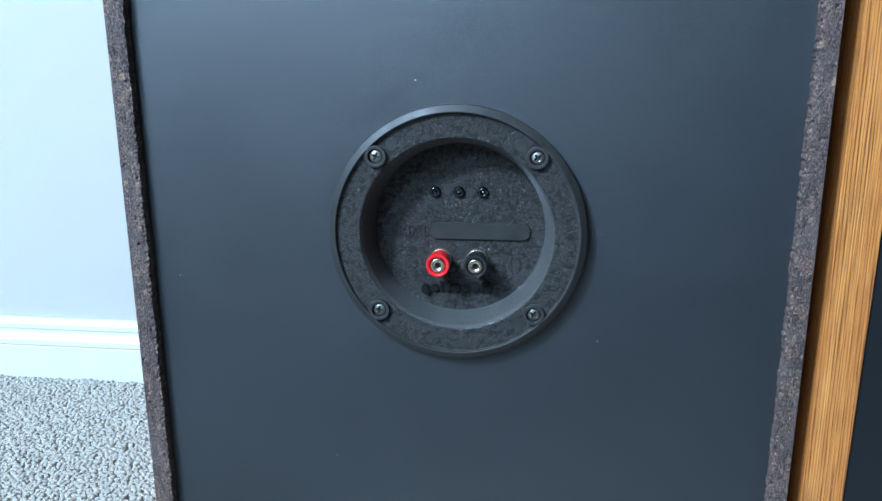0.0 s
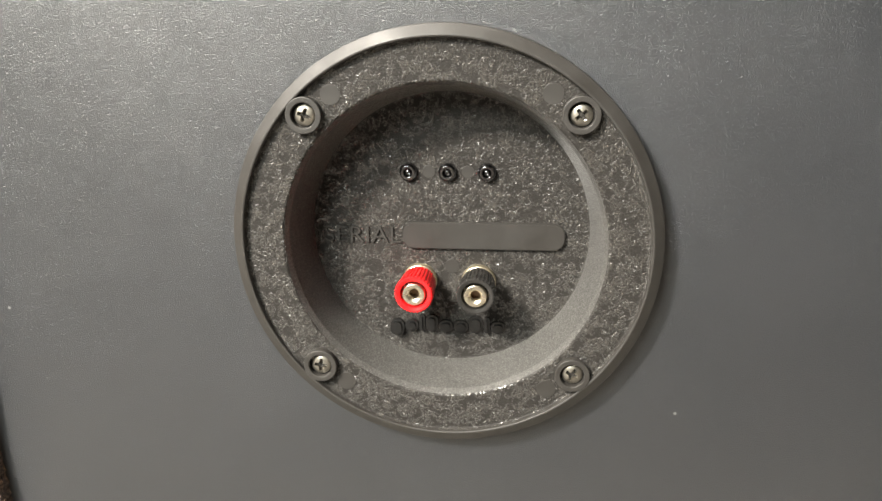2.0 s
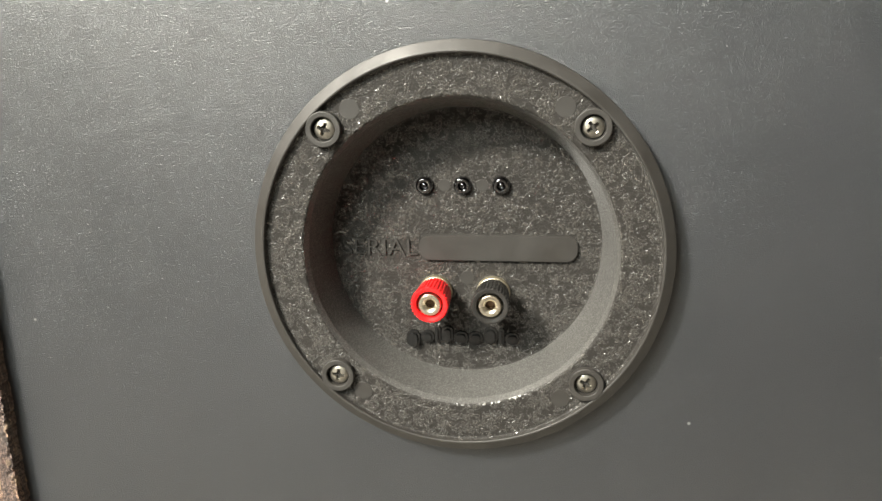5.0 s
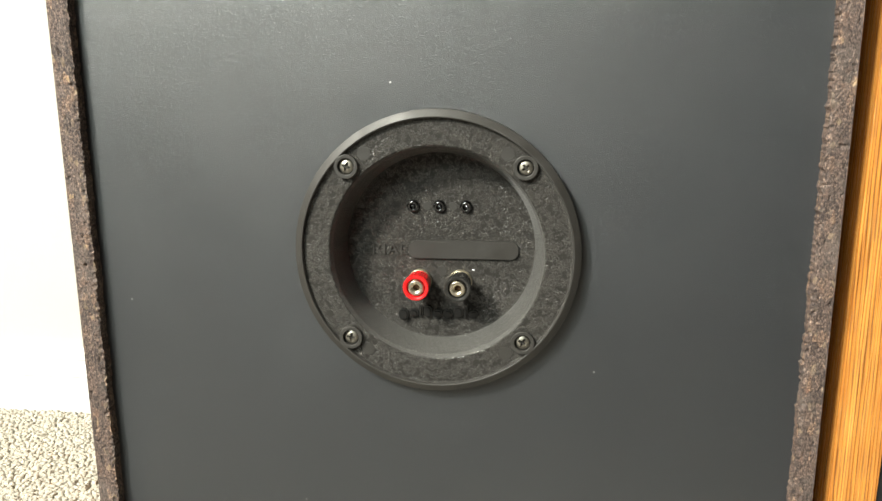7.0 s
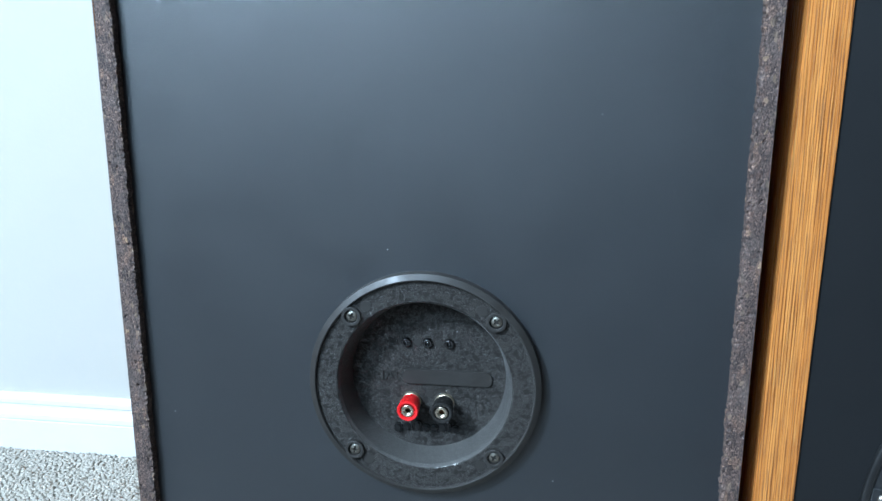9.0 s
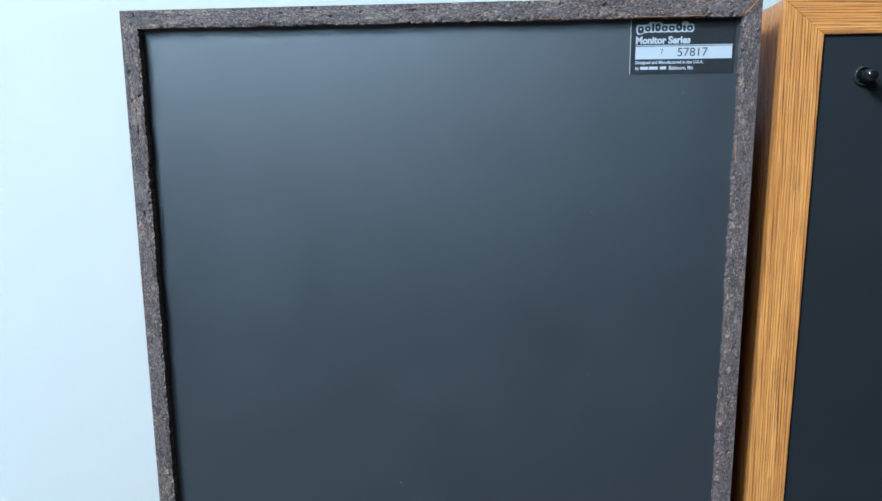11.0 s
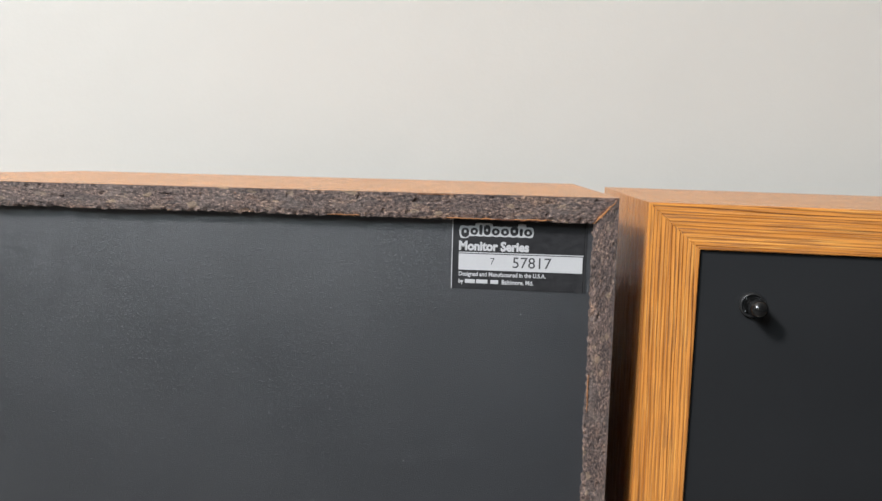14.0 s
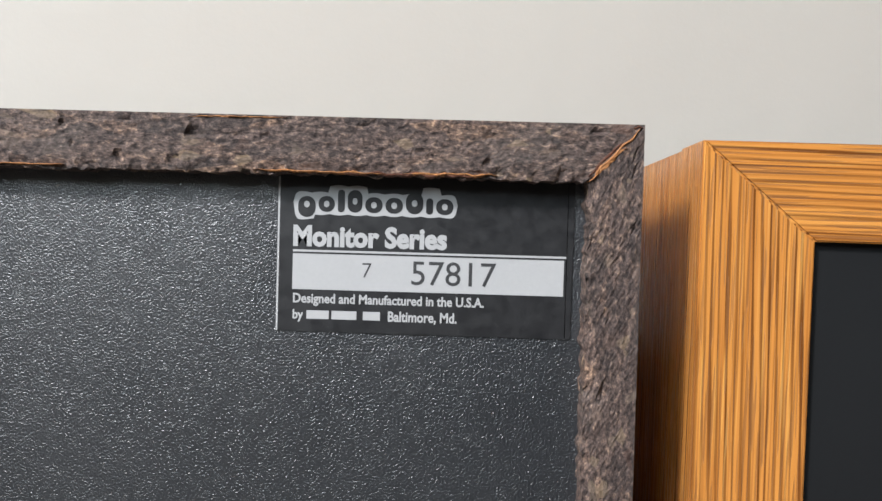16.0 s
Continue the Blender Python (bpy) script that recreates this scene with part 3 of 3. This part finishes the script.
def phillips_head():
    """A domed screw head with a cross recess."""
    R, n, m = 0.0033, 96, 36
    bm = bmesh.new()
    rings = []
    for j in range(m + 1):
        r = R * j / m
        ring = []
        for i in range(n if j else 1):
            a = 2 * math.pi * i / n
            x, z = r * math.cos(a), r * math.sin(a)
            y = -0.0012 * math.sqrt(max(0, 1 - (r / R) ** 2 * 0.95))
            w = 0.00058 + 0.0005 * max(0, 1 - r / 0.0011) - 0.0001 * r / 0.002
            if min(abs(x), abs(z)) < w and r < 0.0021:
                y += 0.0026 * (1 - r / 0.0034)
            ring.append(bm.verts.new((x, y, z)))
        rings.append(ring)
    rings.append([bm.verts.new((R * math.cos(2 * math.pi * i / n), 0.002, R * math.sin(2 * math.pi * i / n))) for i in range(n)])
    for a, b in zip(rings, rings[1:]):
        for i in range(n):
            j = (i + 1) % n
            bm.faces.new(list(dict.fromkeys((a[i % len(a)], a[j % len(a)], b[j], b[i]))))
    bmesh.ops.recalc_face_normals(bm, faces=bm.faces)
    return bm


SP = 0.0408

for k, (sx, sz, spin) in enumerate(((-1, 1, 20), (1, 1, 52), (-1, -1, 8), (1, -1, 28))):
    if k == 0:
        boss = part("screw_boss", lathe(soft([(0.0056, FACE + 0.0008), (0.0055, -0.0022), (0.0038, -0.0022), (0.0037, 0.0014), (0.0, 0.0014)], 0.00025), 48), SMOOTH, cup, "raised round boss", smooth=True)
        screw = part("screw", phillips_head(), AGED, cup, "domed cross-head zinc screw", smooth=False)
        b, s = boss, screw
    else:
        b, s = new("screw_boss", boss.data), new("screw", screw.data)
        b.parent = s.parent = cup
        tagged(b, "raised round boss"), tagged(s, "domed cross-head zinc screw")
    b.location = (CX + sx * SP, 0, CZ + sz * SP)
    s.location = (CX + sx * SP, -0.0002, CZ + sz * SP)
    s.rotation_euler = (0, radians(spin), 0)


def disc(name, r, x, y, z, material, parent, label=""):
    ob = part(name, lathe(soft([(r, 0.0004), (r, -0.00012), (0.0, -0.00012)], 0.0001), 40), material, parent, label)
    ob.location = (x, y, z)
    return ob


for a in (55, 125, 235, 305):
    disc("moulding_mark", 0.0031, CX + 0.0570 * math.cos(radians(a)), FACE, CZ + 0.0570 * math.sin(radians(a)), SMOOTH, cup, "smooth flat round mark")
PIN_Z = 0.2640
for x in (-0.0052, 0.0076):
    disc("moulding_mark", 0.0021, x, FLOOR_Y, PIN_Z, SMOOTH, cup, "smooth flat round mark")
disc("moulding_mark", 0.0024, 0.0020, FLOOR_Y, 0.2320, SMOOTH, cup, "smooth flat round mark")

part("serial_plate", prism(stadium(-0.0142, 0.0392, 0.2382, 0.2473, 0.0040), FLOOR_Y + 0.0005, FLOOR_Y - 0.0013, 0.0003), SMOOTH, cup, "blank raised plate with round ends")
lettering("serial_word", "SERIAL", -0.0410, -0.0148, 0.2399, 0.2454, FLOOR_Y + 0.0002, 0.0008, SMOOTH, cup, -0.012, "embossed black word SERIAL")


def emblem(parent, x0, x1, z0, z1, y, depth, material):
    """A raised maker's mark as a row of plain rounded lumps."""
    spec = [(0.95, -0.3, 0.7), (0.9, 0.0, 0.7), (0.4, 0.0, 1.0), (0.8, 0.0, 1.0), (0.95, 0.0, 0.7), (0.95, 0.0, 0.7), (0.95, 0.0, 1.0), (0.4, 0.0, 0.95), (0.95, 0.0, 0.7)]
    total = sum(w for w, _, _ in spec) + 0.06 * (len(spec) - 1)
    k = (x1 - x0) / total
    x = x0
    for w, low, high in spec:
        a, b = z0 + low * (z1 - z0), z0 + high * (z1 - z0)
        part("mark_bar", prism(stadium(x, x + w * k, a, b, min(w * k, b - a) * 0.45, 5), y, y - depth, depth * 0.35), material, parent, "raised black rounded bar")
        x += (w + 0.06) * k


emblem(cup, -0.0195, 0.0200, 0.2085, 0.2145, FLOOR_Y + 0.0002, 0.0026, GLOSS)


def socket_pin(x):
    ob = part("socket_pin", lathe(soft([(0.0031, 0.0003), (0.0029, -0.0012), (0.0022, -0.0019), (0.0015, -0.0019), (0.0013, -0.0012), (0.0013, 0.0000), (0.0009, 0.0000), (0.0008, -0.0013), (0.0004, -0.0015), (0.0004, -0.0004), (0.0, -0.0004)], 0.00015), 40), DARK_METAL, cup, "small dark metal socket", smooth=True)
    ob.location = (x, FLOOR_Y, PIN_Z)


for x in (-0.0118, 0.0010, 0.0138):
    socket_pin(x)


def knob(length, r0, r1, ribs=32):
    """A fluted tapering knob with a smooth front collar."""
    n = ribs * 6
    bm = bmesh.new()
    prof = [(0.0, r0 * 0.95, 0.0), (0.0006, r0, 0.3), (length * 0.15, r0 * 1.01, 1.0), (length * 0.86, r1, 1.0), (length * 0.94, r1 * 1.01, 0.7), (length, r1 * 0.94, 0.25), (length, r1 * 0.86, 0.0), (length - 0.0003, r1 * 0.72, 0.0), (length - 0.0012, r1 * 0.68, 0.0), (length * 0.7, r1 * 0.66, 0.0)]
    rings = []
    for y, r, rib in prof:
        ring = []
        for i in range(n):
            a = 2 * math.pi * i / n
            k = (i % 6) / 6.0
            d = 0.00042 * rib * (1 if 0.3 < k < 0.8 else 0)
            ring.append(bm.verts.new(((r - d) * math.cos(a), -y, (r - d) * math.sin(a))))
        rings.append(ring)
    for a, b in zip(rings, rings[1:]):
        for i in range(n):
            j = (i + 1) % n
            bm.faces.new((a[i], a[j], b[j], b[i]))
    bmesh.ops.recalc_face_normals(bm, faces=bm.faces)
    return bm


POST_Z, POST_L = 0.2270, 0.0128
for x, mat, word in ((-0.0088, RED, "red"), (0.0110, KNOB, "black")):
    post = part("binding_post", lathe(soft([(0.0058, 0.0002), (0.0058, -0.0022), (0.0053, -0.0026), (0.0, -0.0026)], 0.0003), 48), BRASS, spk, word + " speaker terminal with metal core", smooth=True)
    post.location = (x, FLOOR_Y, POST_Z)
    kn = part("knob", knob(POST_L, 0.0057, 0.0063), mat, post, "fluted " + word + " plastic knob")
    kn.location = (0, -0.0026, 0)
    sl = part("sleeve", lathe(soft([(0.0038, 0.004), (0.0038, -0.0003), (0.0035, -0.0008), (0.0024, -0.0008), (0.0016, -0.0001), (0.0016, 0.006)], 0.0002), 48), NICKEL, post, "polished nickel socket sleeve", smooth=True)
    sl.location = (0, -0.0026 - POST_L + 0.001, 0)
    bo = part("bore", lathe([(0.00162, -0.0002), (0.00160, 0.0015), (0.0, 0.0015)], 24), HOLE, post, "dark bore of the socket")
    bo.location = (0, -0.0026 - POST_L + 0.0035, 0)

# sticker in the upper corner of the back panel
LX, LZ = 0.1110, 0.5700
tag_y = SINK
tag = part("sticker", prism([(LX, LZ), (0.1662, LZ - 0.0001), (0.1664, 0.5998), (LX - 0.0001, 0.5998)], tag_y + 0.0002, tag_y - 0.00025), STICKER, spk, "dark grey printed maker's sticker")
tag.location = (0.0005, 0.0, 0.0006)
fy = tag_y - 0.00025


def patch(name, outline, material, parent, label="", lift=0.00004):
    return part(name, prism(outline, fy + 0.0001, fy - lift), material, parent, label)


def rect(x0, x1, z0, z1):
    return [(x0, z0), (x1, z0), (x1, z1), (x0, z1)]


patch("border_line", rect(LX + 0.00005, LX + 0.0004, LZ + 0.0001, 0.5997), PRINT, tag, "thin pale border line")
patch("border_line", rect(0.1651, 0.16522, LZ + 0.0001, 0.5997), DARK_METAL, tag, "faint border line")
patch("rule", rect(0.1140, 0.1651, 0.58495, 0.58535), PRINT, tag, "pale printed rule")
patch("number_field", rect(0.1140, 0.1647, 0.57790, 0.58460), PRINT, tag, "pale number field")
lettering("series_word", "Monitor Series", 0.1140, 0.1428, 0.58590, 0.59000, fy + 0.00002, 0.00006, PRINT, tag, 0.045, "bold printed words Monitor Series")
lettering("serial_number", "57817", 0.1363, 0.1521, 0.57925, 0.58375, fy - 0.00003, 0.00005, INK, tag, 0.0, "stamped black number 57817")
lettering("model_number", "7", 0.1271, 0.1288, 0.58040, 0.58310, fy - 0.00003, 0.00005, INK, tag, -0.012, "thin stamped number 7")
lettering("small_print", "Designed and Manufactured in the U.S.A.", 0.1142, 0.1500, 0.57480, 0.57720, fy + 0.00002, 0.00006, PRINT, tag, 0.026)
lettering("small_print", "by", 0.1142, 0.1162, 0.57180, 0.57410, fy + 0.00002, 0.00006, PRINT, tag, 0.026)
lettering("small_print", "Baltimore, Md.", 0.1321, 0.1450, 0.57190, 0.57420, fy + 0.00002, 0.00006, PRINT, tag, 0.026)
for a, b in ((0.1168, 0.1210), (0.1215, 0.1262), (0.1274, 0.1306)):
    patch("name_bar", rect(a, b, 0.5724, 0.5740), PRINT, tag, "pale printed bar")


def cloud(x0, x1, z0, z1):
    """A pale rounded cloud-like field with a lobed border."""
    n = 90
    top, low = [], []
    for i in range(n + 1):
        t = i / n
        x = x0 + (x1 - x0) * t
        end = min(1.0, math.sqrt(max(0.0, 1 - ((abs(t - 0.5) - 0.465) / 0.035) ** 2))) if abs(t - 0.5) > 0.465 else 1.0
        tall = 1.0 if 0.22 < t < 0.45 or 0.78 < t < 0.90 else 0.80
        hang = 0.0 if t < 0.13 else 0.14
        mid = (z0 + z1) / 2
        hz = (z1 - z0)
        bump = 0.035 * abs(math.sin(t * math.pi * 9))
        top.append((x, mid + end * (tall - 0.5 + bump - 0.03) * hz))
        low.append((x, mid - end * (0.5 - hang + bump - 0.03) * hz))
    return low + top[::-1]


patch("maker_mark", cloud(0.1139, 0.1446, 0.5910, 0.5975), PRINT, tag, "pale cloud-shaped printed mark")
marks = [(0.95, -0.25, 0.68), (0.9, 0.0, 0.7), (0.38, 0.0, 1.0), (0.8, 0.0, 1.0), (0.95, 0.0, 0.7), (0.95, 0.0, 0.7), (0.95, 0.0, 0.95), (0.38, 0.0, 0.72), (0.95, 0.0, 0.7)]
kx = (0.1438 - 0.1148) / (sum(w for w, _, _ in marks) + 0.16 * 8)
mx = 0.1148
for w, low, high in marks:
    z0, z1 = 0.5925 + low * 0.0042, 0.5925 + high * 0.0042
    patch("mark_bar", stadium(mx, mx + w * kx, z0, z1, min(w * kx, z1 - z0) * 0.48, 6), STICKER, tag, lift=0.00008)
    if w > 0.7:
        mid = (z0 + z1) / 2 if low >= 0 else z1 - 0.0015
        patch("mark_eye", stadium(mx + 0.34 * w * kx, mx + 0.66 * w * kx, mid - 0.0006, mid + 0.0006, 0.16 * w * kx, 5), PRINT, tag, lift=0.00012)
    mx += (w + 0.16) * kx

# ---------------------------------------------------------------- loudspeaker facing forwards
oak = thing("loudspeaker", "golden oak loudspeaker with a bare black front, standing on carpet", "loudspeaker", "pair of loudspeakers", (0.1870, 0.0070, 0.0))
oak.rotation_euler = (0, radians(0.35), radians(2.4 - 4.8))
FW, FH = 0.0211, 0.0183                   # widths of the upright and level members of the front frame
W2, H2 = 0.356, 0.6085


def mitred(x0, x1, z0, z1, side, w, h, y0, y1):
    """One member of a mitred frame round the rectangle."""
    outer = {"top": [(x0, z1), (x1, z1), (x1 - w, z1 - h), (x0 + w, z1 - h)], "bottom": [(x0, z0), (x0 + w, z0 + h), (x1 - w, z0 + h), (x1, z0)],
             "left": [(x0, z0), (x0, z1), (x0 + w, z1 - h), (x0 + w, z0 + h)], "right": [(x1, z0), (x1 - w, z0 + h), (x1 - w, z1 - h), (x1, z1)]}[side]
    return prism(outer, y1, y0, 0.0003)


for side, mat in (("top", OAK_X), ("bottom", OAK_X), ("left", OAK_Z), ("right", OAK_Z)):
    part("frame_rail" if side in ("top", "bottom") else "frame_stile", mitred(0, W2, FOOT, H2, side, FW, FH, 0.0, 0.016), mat, oak, "mitred golden oak frame member")
part("side_panel", boxes(((0.0003, 0.0165, FOOT), (0.012, D, H2 - 0.0003))), OAK_Z, oak, "oak side panel")
part("side_panel", boxes(((W2 - 0.012, 0.0165, FOOT), (W2 - 0.0003, D, H2 - 0.0003))), OAK_Z, oak, "oak side panel")
part("top_panel", boxes(((0.0125, 0.0165, H2 - 0.012), (W2 - 0.0125, D, H2 - 0.0003))), OAK_X, oak, "oak top panel")
part("bottom_panel", boxes(((0.0125, 0.0165, FOOT), (W2 - 0.0125, D, FOOT + 0.012))), OAK_X, oak)
part("back_panel", boxes(((0.0125, D - 0.02, FOOT + 0.0125), (W2 - 0.0125, D - 0.008, H2 - 0.0125))), LEATHERETTE, oak, "black back panel")
part("baffle", boxes(((FW - 0.004, 0.0022, FOOT + FH - 0.004), (W2 - FW + 0.004, 0.0150, H2 - FH + 0.004))), BAFFLE, oak, "matt black baffle with dust specks")


def grille_socket(x, z):
    sock = part("grille_socket", lathe(soft([(0.0052, 0.0026), (0.0052, 0.0006), (0.0047, -0.0002), (0.0043, -0.0002), (0.0040, 0.0004), (0.0040, 0.0010), (0.0, 0.0010)], 0.0004), 56), RUBBER, oak, "round black grille socket", smooth=True)
    sock.location = (x, 0, z)
    stud = part("stud", lathe([(0.0034, 0.001), (0.0032, -0.0050), (0.0036, -0.0068), (0.0036, -0.0090), (0.0030, -0.0108), (0.0018, -0.0117), (0.0, -0.0120)], 32), GLOSS, sock, "rounded stud", smooth=True)
    for i in range(4):
        fin = part("fin", boxes(((0.0015, -0.0005, -0.0004), (0.0041, 0.0010, 0.0004)), bevel=0.0001), GLOSS, sock)
        fin.rotation_euler = (0, radians(45 + 90 * i), 0)


grille_socket(0.0430, 0.5686)

PX, PZ, PR = 0.1862, 0.1810, 0.1310
rad = part("passive_radiator", lathe(soft([(PR - 0.004, 0.0030), (PR - 0.004, 0.0004), (PR - 0.016, 0.0004), (PR - 0.018, 0.0040)], 0.0006), 128), CAST, oak, "round low-frequency radiator with a black metal rim", smooth=True)
rad.location = (PX, 0, PZ)
part("gasket", lathe(soft([(PR, 0.0030), (PR, -0.0006), (PR - 0.0015, -0.0012), (PR - 0.0040, -0.0012), (PR - 0.0048, 0.0002), (PR - 0.0048, 0.0030)], 0.0008), 128), RUBBER, rad, "black rubber ring", smooth=True)
part("surround", lathe([(PR - 0.017, 0.0030), (PR - 0.021, -0.0005), (PR - 0.026, -0.0022), (PR - 0.031, -0.0005), (PR - 0.035, 0.0040)], 96), RUBBER, rad, "black rubber surround", smooth=True)
part("cone", lathe([(PR - 0.034, 0.0040), (0.04, 0.0120), (0.02, 0.0100), (0.0, 0.0090)], 96), CONE, rad, "shallow black cone", smooth=True)
for i in range(8):
    a = radians(175 + 45 * i)
    lug = part("screw_lug", boxes(((-0.006, -0.0009, -0.006), (0.006, 0.0006, 0.006)), bevel=0.0006), CAST, rad, "square metal lug")
    lug.location = ((PR - 0.0105) * math.cos(a), 0, (PR - 0.0105) * math.sin(a))
    lug.rotation_euler = (0, -a, 0)
    sc = part("screw", lathe([(0.0030, -0.0006), (0.0029, -0.0018), (0.0020, -0.0026), (0.0, -0.0029)], 24), AGED, rad, "domed grey screw", smooth=True)
    sc.location = lug.location
